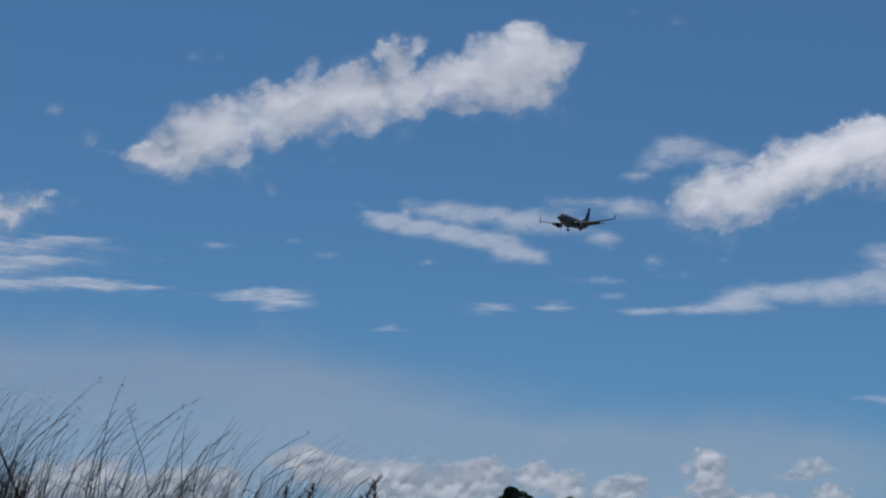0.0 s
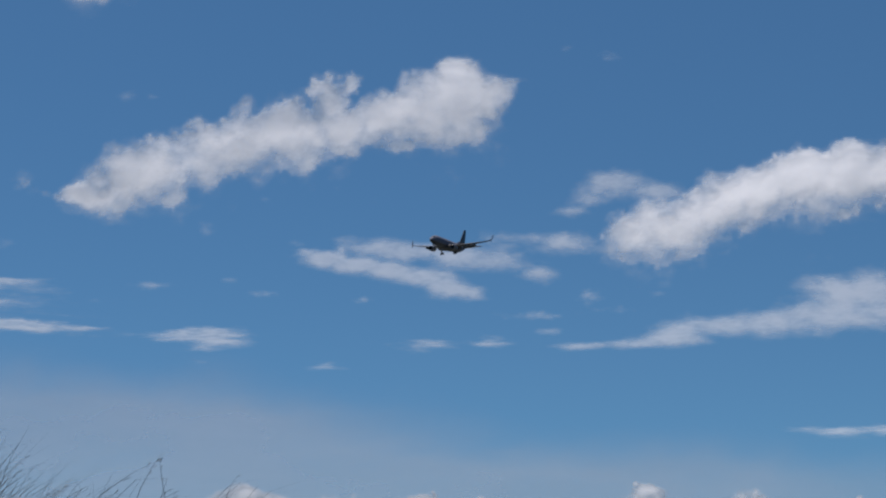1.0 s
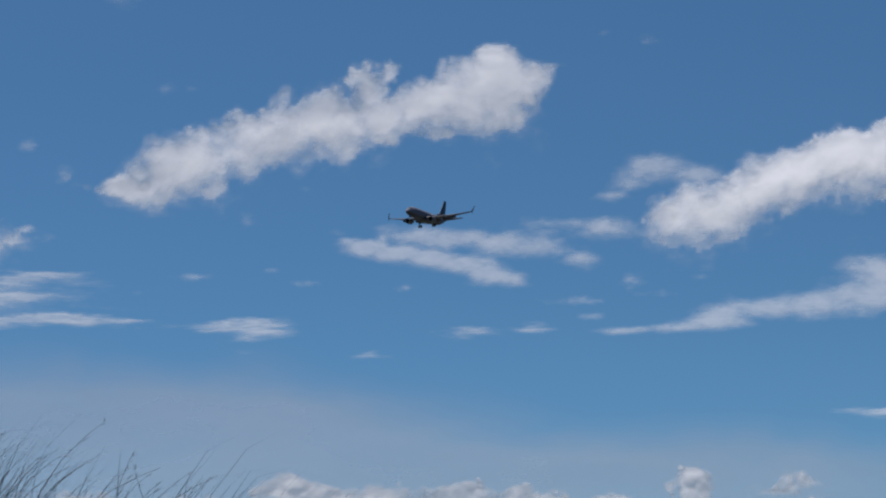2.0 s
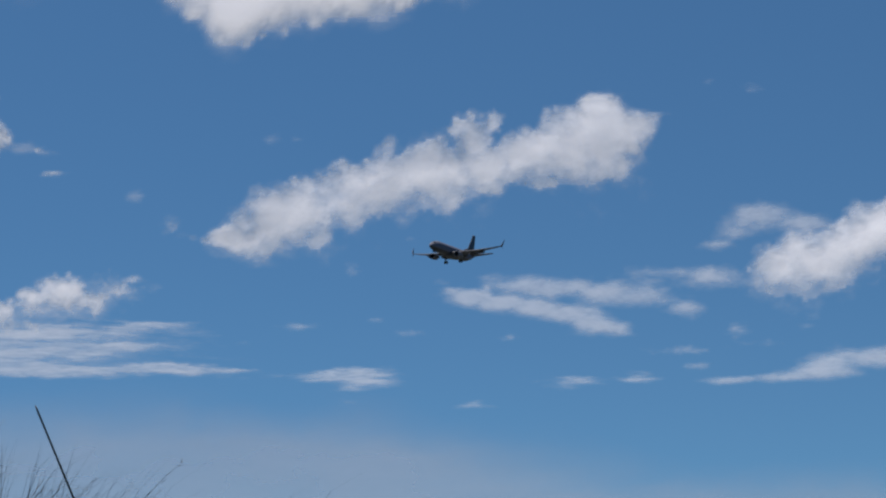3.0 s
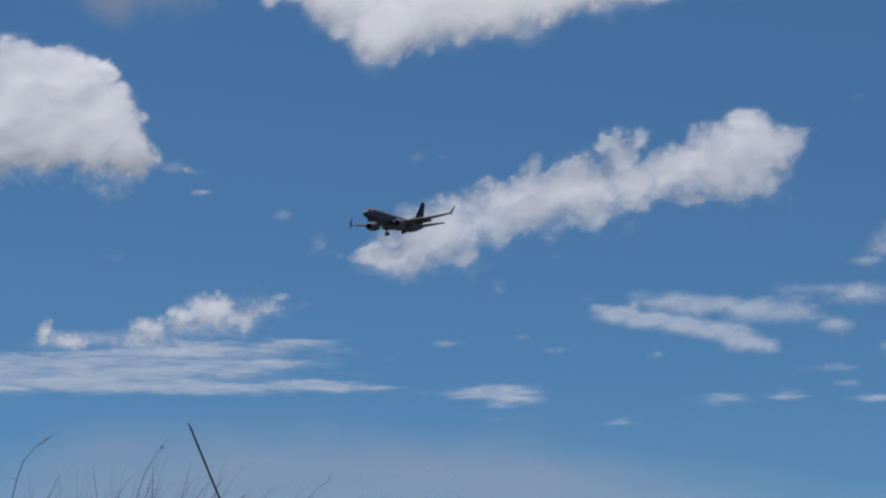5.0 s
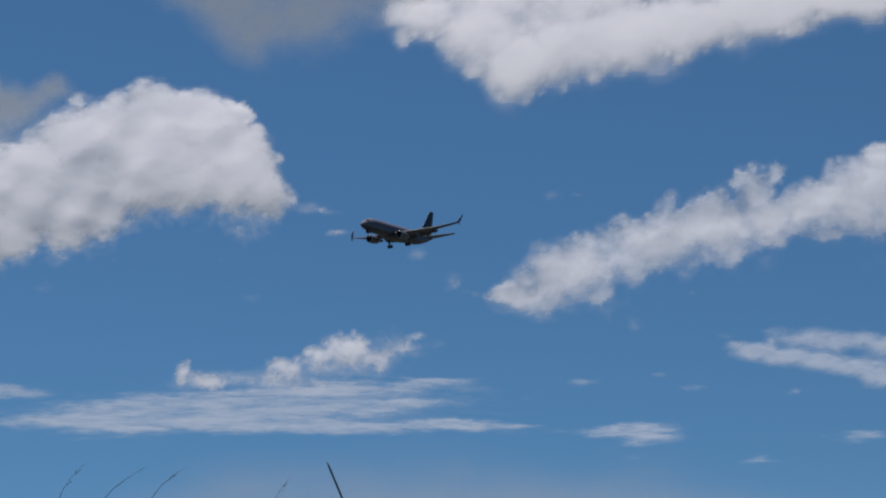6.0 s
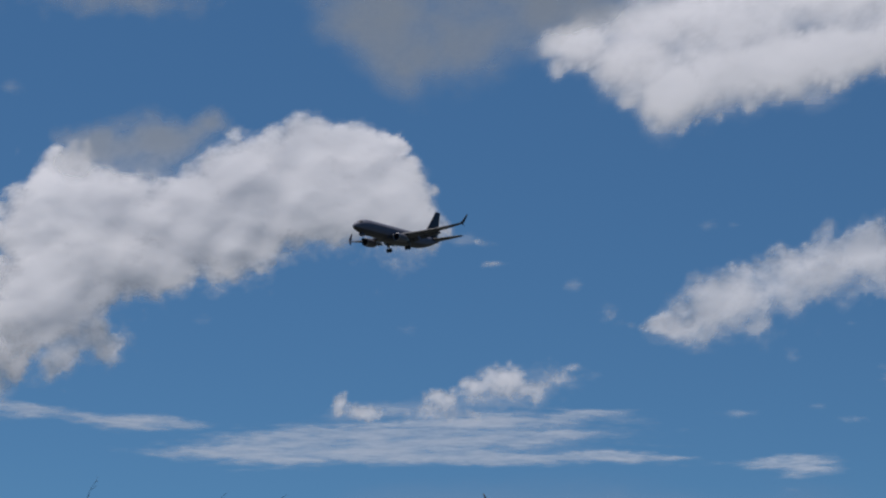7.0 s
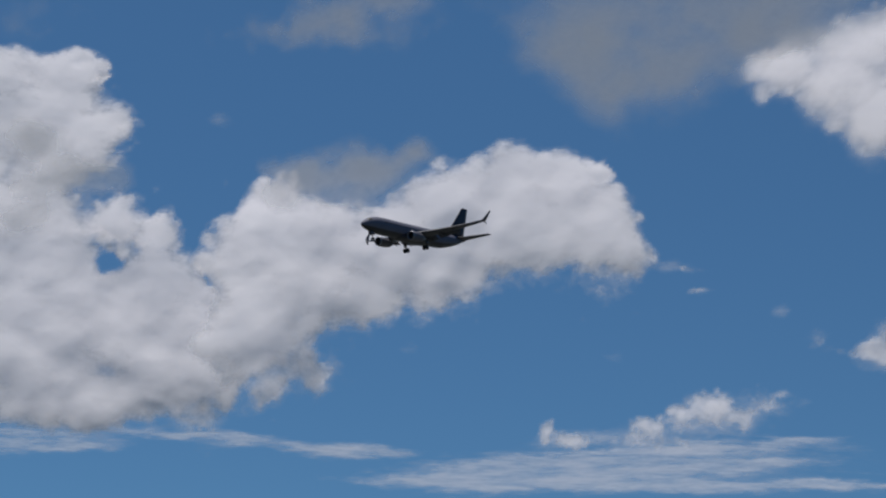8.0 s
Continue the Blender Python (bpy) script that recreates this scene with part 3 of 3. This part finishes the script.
        lofted(bm, [[aft(18.8, side * (3.25 + t), -1.3), aft(20.0, side * (3.25 + t), -1.3), aft(19.85, side * (3.12 + t), -2.7), aft(18.95, side * (3.12 + t), -2.7)] for t in (0, 0.05)])
        part("gear_door", bm, BELLY, gear)
    # fin
    bm = bmesh.new()
    lofted(bm, [foil_ring(s, 0, z, c, t, 90) for s, z, c, t in ((30.4, 1.3, 6.7, 0.75), (32.4, 3.8, 5.3, 0.75), (34.7, 6.5, 3.7, 0.75), (36.6, 8.9, 2.35, 0.75), (37.0, 9.1, 1.9, 0.6))])
    fin = part("fin", bm, NAVY, plane, "dark navy tail fin")
    bm = bmesh.new()
    lofted(bm, [[aft(s, 0.12, 1.75), aft(s, 0.03, z), aft(s, -0.03, z), aft(s, -0.12, 1.75)] for s, z in ((25.8, 1.9), (28.5, 2.35), (31.2, 3.4), (31.6, 3.2))])
    part("dorsal_fin", bm, PAINT, fin)
    # nose gear
    bm = bmesh.new()
    tube(bm, [aft(4.0, 0, z) for z in (-1.5, -2.5, -2.52, -3.3)], (0.12, 0.12, 0.08, 0.08), 10)
    gear = part("nose_gear", bm, STRUT, plane, "lowered nose landing gear")
    for dy in (-0.21, 0.21):
        bm = bmesh.new()
        lofted(bm, [[aft(4.0 + r * math.cos(k * math.tau / 20), dy + w, -3.3 + r * math.sin(k * math.tau / 20)) for k in range(20)]
                    for w, r in ((-0.1, 0.2), (-0.1, 0.28), (0, 0.34), (0.1, 0.28), (0.1, 0.2))])
        part("wheel", bm, TYRE, gear, "black rubber tyre")
    for dy in (-0.38, 0.38):
        bm = bmesh.new()
        lofted(bm, [[aft(2.9, dy + t, -1.6), aft(4.3, dy + t, -1.85), aft(4.2, dy * 1.15 + t, -2.5), aft(3.0, dy * 1.15 + t, -2.3)] for t in (0, 0.04)])
        part("gear_door", bm, PAINT, gear)
    return plane


# ---- grass, shrubs, cane ----
def bent(base, tip, sag, n=7):
    """Points of a stem that rises from base and bows over to tip."""
    base, tip = Vector(base), Vector(tip)
    mid = Vector((base.x * 0.75 + tip.x * 0.25, base.y * 0.75 + tip.y * 0.25, base.z + (tip.z - base.z) * (0.62 + sag)))
    return [(1 - t) ** 2 * base + 2 * t * (1 - t) * mid + t * t * tip for t in np.linspace(0, 1, n)]


def ribbon(bm, points, width, turn):
    """A folded grass blade: three lines of points, tapering to the tip."""
    n = len(points)
    rows = []
    for i, p in enumerate(points):
        w = width * min(1.0, 0.55 + i / n) * (1 - (i / (n - 1)) ** 2.2 * 0.92)
        side = Vector((math.cos(turn), math.sin(turn), 0)) * w / 2
        fold = Vector((-math.sin(turn), math.cos(turn), 0)) * w * 0.3
        rows.append([bm.verts.new(p - side), bm.verts.new(p + fold), bm.verts.new(p + side)])
    for a, b in zip(rows, rows[1:]):
        for k in (0, 1):
            bm.faces.new((a[k], a[k + 1], b[k + 1], b[k]))


def grass_tuft(az, dist, top, blades, spread, lean, seed, tight=1.0, material=None, label="tuft of tall dry wind-bent grass on sand"):
    """A tuft of tall grass whose blades bow with the wind; top: the elevation its blades reach."""
    rnd = random.Random(seed)
    base = toward(az, 0) * dist
    height = 1.6 + dist * math.tan(radians(top))
    bm = bmesh.new()
    for _ in range(blades):
        b = Vector((rnd.gauss(0, spread * 0.45), rnd.gauss(0, spread * 0.4), 0))
        h = height * (1 - abs(rnd.gauss(0, 0.13)))
        tip = Vector((b.x * 1.5 + rnd.gauss(lean * 2.0, 0.22 * tight), b.y * 1.4 + rnd.gauss(0, 0.15 * tight), h))
        sag = rnd.uniform(0.1, 0.5)
        if tight == 1.0 and rnd.random() < 0.45:
            tip, sag = Vector((b.x + rnd.uniform(0.25, 0.6), tip.y, h * 0.9)), rnd.uniform(0.45, 0.62)
        ribbon(bm, bent(b, tip, sag), rnd.uniform(0.002, 0.0046) * (1 if tight == 1.0 else 2.2), rnd.uniform(-0.7, 0.7))
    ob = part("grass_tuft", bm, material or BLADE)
    ob.matrix_world = Matrix.Translation(base)
    return tagged(ob, label, "grass", "grass tufts", "stuff")


def grass_stalk(az_low, el_low, az, el, dist, seed, width=0.004):
    """One tall stalk with a loose seed head, through a low and a high bearing."""
    rnd = random.Random(seed)
    low, tip = toward(az_low, 0) * dist, toward(az, 0) * dist
    z0, z1 = 1.6 + dist * math.tan(radians(el_low)), 1.6 + dist * math.tan(radians(el))
    slope = (tip - low) / max(0.2, z1 - z0)
    base = low - slope * z0 * 0.35
    mid = low
    pts = [base.lerp(mid, t) + Vector((0, 0, z0 * t)) for t in (0, 0.35, 0.7, 1)]
    for t in (0.3, 0.6, 0.85, 1.0):
        p = low.lerp(tip, t**1.45)
        pts.append(Vector((p.x + 0.05 * t**3, p.y, z0 + (z1 - z0) * t**0.85)))
    pts = [p - base for p in pts]
    ob = thing("grass_stalk", Matrix.Translation(base), "tall dry grass stalk with a thin seed head", "grass stalk", "grass stalks")
    bm = bmesh.new()
    tube(bm, pts, [width * 0.5 * f for f in (1.2, 1.15, 1.1, 1.0, 0.8, 0.6, 0.4, 0.2)], 6)
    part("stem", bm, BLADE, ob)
    bm = bmesh.new()
    for k in range(6):
        t = rnd.uniform(0, 1)
        p = pts[-3].lerp(pts[-1], t)
        q = p + Vector((rnd.uniform(0.0, 0.03), rnd.gauss(0, 0.008), rnd.uniform(0.005, 0.02)))
        ribbon(bm, [p, p.lerp(q, 0.5), q], 0.004, rnd.uniform(-1, 1))
    tagged(part("seed_head", bm, SEED, ob), kind="stuff")
    for k in range(3):
        bm = bmesh.new()
        p = pts[1 + k]
        q = p + Vector((rnd.choice((-0.5, 1)) * rnd.uniform(0.08, 0.25), rnd.gauss(0, 0.1), rnd.uniform(0.04, 0.2) * (z1 - z0)))
        ribbon(bm, bent(p, q, 0.25, 6), 0.006, rnd.uniform(-0.6, 0.6))
        part("leaf", bm, BLADE, ob)
    return ob


def plume_stalk(az, el, dist, length, nod, seed):
    """A stout grass stalk that ends in a dense dark plume; nod: how far the plume bows over."""
    rnd = random.Random(seed)
    base = toward(az, 0) * dist
    top = 1.6 + dist * math.tan(radians(el))
    ob = thing("plume_stalk", Matrix.Translation(base), "stout grass stalk with a dense dark plume", "grass stalk", "plumed grass stalks")
    axis = [Vector((nod * (max(0, z - top + length) / length) ** 2 * length, 0, z)) for z in (0, top * 0.5, top - length, top - length * 0.66, top - length * 0.33, top)]
    bm = bmesh.new()
    tube(bm, axis, (0.005, 0.0045, 0.004, 0.003, 0.0025, 0.001), 6)
    part("stem", bm, BLADE, ob)
    bm = bmesh.new()
    for k in range(90):
        t = rnd.random()
        p = axis[2].lerp(axis[3], t * 3) if t < 0.34 else axis[3].lerp(axis[4], t * 3 - 1) if t < 0.67 else axis[4].lerp(axis[5], t * 3 - 2)
        w = length * 0.11 * math.sin(math.pi * (0.15 + 0.85 * t)) + 0.004
        q = p + Vector((rnd.gauss(0, w), rnd.gauss(0, w), rnd.uniform(0.01, 0.03)))
        ribbon(bm, [p, p.lerp(q, 0.5), q], 0.006, rnd.uniform(-1.5, 1.5))
    tagged(part("plume", bm, SEED, ob, "dense dark brown plume"), kind="stuff")
    return ob


def leaf_blade(bm, at, along, size, rnd):
    """A broad rounded leaf, cupped along its rib."""
    along = along.normalized()
    side = along.cross(Vector((rnd.gauss(0, 0.5), rnd.gauss(0, 1), rnd.gauss(0, 0.6)))).normalized()
    up = side.cross(along)
    span = (0.0, 0.12, 0.35, 0.65, 0.88, 1.0)
    rib = [bm.verts.new(at + along * size * t + up * size * 0.1 * math.sin(t * 3)) for t in span]
    for s in (1, -1):
        rim = [bm.verts.new(at + along * size * t + side * s * size * w + up * size * 0.14) for t, w in zip(span, (0.08, 0.34, 0.5, 0.48, 0.3, 0.06))]
        for i in range(5):
            bm.faces.new((rib[i], rib[i + 1], rim[i + 1], rim[i]))
    return bm


def shrub(az, top, dist, leaves, spread, size, seed):
    rnd = random.Random(seed)
    height = 1.6 + dist * math.tan(radians(top))
    ob = thing("shrub", Matrix.Translation(toward(az, 0) * dist), "low shrub with broad dark green leaves", "shrub", "broad-leaved shrubs")
    wood, green = bmesh.new(), bmesh.new()
    for k in range(max(2, leaves // 6)):
        tip = Vector((rnd.gauss(0, spread * 0.5), rnd.gauss(0, spread * 0.5), height * (1 - abs(rnd.gauss(0, 0.02))) - size * 0.6))
        pts = bent((rnd.gauss(0, 0.05), rnd.gauss(0, 0.05), 0), tip, 0.1)
        tube(wood, pts, [0.013, 0.012, 0.011, 0.009, 0.007, 0.005, 0.003], 6)
        for j in range(6):
            p = pts[-1] - Vector((0, 0, j * 0.035))
            leaf_blade(green, p, Vector((rnd.gauss(0, 1), rnd.gauss(0, 1), rnd.uniform(-0.2, 0.9))), size * rnd.uniform(0.7, 1.1), rnd)
    part("branches", wood, TWIG, ob)
    part("leaves", green, LEAF, ob)
    return ob


def cane(top_az, top_el, low_az, low_el, dist):
    """A bare cane that leans out of the grass, set in the ground."""
    top, low = EYE + toward(top_az, top_el) * dist, EYE + toward(low_az, low_el) * dist
    foot = top + (low - top) * (top.z / (top.z - low.z))
    bm = bmesh.new()
    tube(bm, [foot.lerp(top, t) - foot for t in (0, 0.3, 0.301, 0.31, 0.6, 0.601, 0.61, 0.85, 0.851, 0.86, 0.99, 1)],
         [r * 0.0046 for r in (1.25, 1.15, 1.35, 1.15, 1.05, 1.25, 1.05, 0.95, 1.15, 0.95, 0.85, 0.5)], 10)
    ob = part("cane", bm, CANE)
    ob.matrix_world = Matrix.Translation(foot)
    return tagged(ob, "thin bare grey cane leaning out of grass", "cane")


plane = airliner()
cane(-9.87, 5.43, -8.61, 2.48, 9.0)

# set to fit the camera's view: bearing and elevation low on the stalk and where it ends
STALKS = [(-7.85, 1.2, -6.4, 4.0, 8.5), (-6.27, 1.2, -6.08, 4.1, 8.0), (-5.9, 1.2, -3.95, 3.6, 8.6), (-4.35, 1.2, -4.1, 3.1, 9.0), (-4.0, 1.2, -4.2, 3.2, 8.8), (-3.7, 1.2, -3.65, 2.5, 8.2),
          (-3.5, 1.2, -2.95, 2.75, 9.2)]
STALKS += [(-2.35, 1.2, -1.05, 2.7, 8.4), (-5.0, 1.2, -5.95, 3.3, 8.9), (-7.5, 1.2, -7.0, 2.8, 9.3), (-6.8, 1.2, -5.1, 2.9, 9.0), (-5.4, 1.2, -4.2, 3.4, 9.4),
          (-1.7, 0.9, -1.6, 1.6, 8.3), (0.3, 0.9, 0.5, 1.65, 8.1), (-0.9, 0.9, -0.7, 1.5, 8.2), (-8.4, 1.4, -7.6, 3.2, 8.8), (-9.3, 2.0, -8.9, 3.6, 9.2), (-11.5, 2.6, -11.0, 5.0, 9.0),
          (-20.1, 3.5, -19.9, 5.7, 9.0), (-17.0, 3.6, -16.6, 5.3, 9.2), (-15.9, 3.8, -15.0, 5.25, 9.1), (-14.2, 4.0, -13.5, 5.2, 9.4)]
thicket = random.Random(12)
for _ in range(16):
    low = thicket.uniform(-8.6, -2.0)
    STALKS.append((low, 1.2, low + thicket.uniform(0.2, 1.4), thicket.uniform(2.7, 3.7) - 0.12 * (low + 8), thicket.uniform(8.2, 9.4)))
stalks = [grass_stalk(*row, seed=40 + i) for i, row in enumerate(STALKS)]
PLUMES = [(-1.60, 1.34, 9.2, 0.14, 0.1), (-1.05, 1.09, 9.3, 0.1, 0.2), (-0.63, 1.38, 9.1, 0.1, 0.3), (0.63, 1.68, 9.2, 0.12, 0.55), (0.75, 1.40, 9.4, 0.13, 0), (0.54, 1.14, 9, 0.1, 0), (7.13, 1.20, 9.2, 0.12, 0.15)]
plumes = [plume_stalk(*row, seed=70 + i) for i, row in enumerate(PLUMES)]
TUFTS = [(-11.0, 9.2, 3.4, 220, 0.35, 0.2), (-11.3, 9.3, 4.6, 300, 0.3, 0.12), (-10.1, 9.6, 3.2, 150, 0.28, 0.12), (-7.9, 9.4, 2.7, 110, 0.4, 0.22), (-6.5, 9.2, 3.1, 110, 0.45, 0.25), (-5.0, 9.5, 3.2, 110, 0.45, 0.25),
         (-3.6, 9.3, 2.9, 100, 0.45, 0.25), (-2.2, 9.6, 2.4, 75, 0.4, 0.2), (-0.2, 9.6, 1.2, 20, 0.35, 0.12), (-12.8, 9.6, 4.1, 110, 0.35, 0.1), (-14.8, 9.7, 4.4, 60, 0.35, 0.2)]
TUFTS += [(-17.5, 9.8, 4.4, 50, 0.35, 0.2), (-20.5, 9.8, 4.7, 50, 0.35, 0.15),
         (-7.6, 9.1, 2.5, 150, 0.55, 0.1), (-5.9, 9.0, 2.5, 150, 0.55, 0.1), (-4.3, 9.1, 2.3, 140, 0.55, 0.1), (-2.9, 9.0, 1.9, 90, 0.45, 0.1)]
tufts = [grass_tuft(*row, seed=90 + i) for i, row in enumerate(TUFTS)]
SHRUBS = [(-0.60, 1.07, 9, 60, 0.13, 0.1), (0.04, 0.99, 9.1, 48, 0.1, 0.1), (1.15, 1.04, 9.3, 30, 0.07, 0.09), (1.82, 0.82, 9.3, 24, 0.06, 0.08), (2.68, 1.01, 9.2, 18, 0.05, 0.1), (4.74, 1.56, 9, 48, 0.1, 0.095), (5.81, 1.35, 9.2, 18, 0.05, 0.06)]
for i, row in enumerate(SHRUBS):
    shrub(*row, seed=5 + i)
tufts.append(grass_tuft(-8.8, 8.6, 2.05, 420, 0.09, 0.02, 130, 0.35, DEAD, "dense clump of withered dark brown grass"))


def motions():
    walk(plane, [
        (0.0, pose(99.76, 979.74, 143.14, -0.60, -0.60, 243.20)),
        (1.0, pose(68.07, 918.08, 139.38, 0.30, -0.60, 243.73)),
        (2.5, pose(24.66, 825.60, 133.92, 0.20, -0.60, 244.53)),
        (3.0, pose(8.86, 794.77, 131.72, 0.20, -0.70, 244.80)),
        (3.5, pose(-6.60, 763.94, 130.40, 0.30, -0.70, 245.07)),
        (4.0, pose(-22.36, 733.13, 128.92, 0.50, -0.50, 245.34)),
        (5.5, pose(-70.31, 640.55, 125.68, 1.40, 0.50, 246.14)),
        (6.0, pose(-85.99, 609.75, 123.85, 1.60, 0.80, 246.41)),
        (6.5, pose(-101.48, 578.91, 122.01, 1.70, 1.10, 246.68)),
        (7.0, pose(-117.22, 548.08, 120.12, 1.60, 1.40, 246.94)),
        (7.5, pose(-132.51, 517.26, 117.58, 1.20, 1.60, 247.21)),
        (8.0, pose(-148.32, 486.47, 115.42, 0.80, 1.80, 247.48)),
    ])
    for i, ob in enumerate(stalks + plumes + tufts):
        at = ob.matrix_world.copy()
        rows = []
        for k in range(17):
            t = k * 0.5
            sway = 0.7 * math.sin(2.1 * t + i * 1.7) + 0.5 * math.sin(3.7 * t + i * 0.9)
            gust = 11.0 * min(1, t / 0.6) * max(0, min(1, (2.2 - t) / 0.9))
            # from the first gusts the near grass tips back to sit lower in the camera's view, then stands up again
            tip_back = min(1, t / 0.5) * max(0, min(1, (6.2 - t) / 2.2)) * (at.translation.x > -1.42)
            rows.append((t, at @ pose(0, 0, 0, 0.4 * math.sin(2.9 * t + i) - (11 + 8 * max(0, min(1, (t - 1) / 1.5))) * tip_back, sway + gust, 0)))
        walk(ob, rows)


motions()
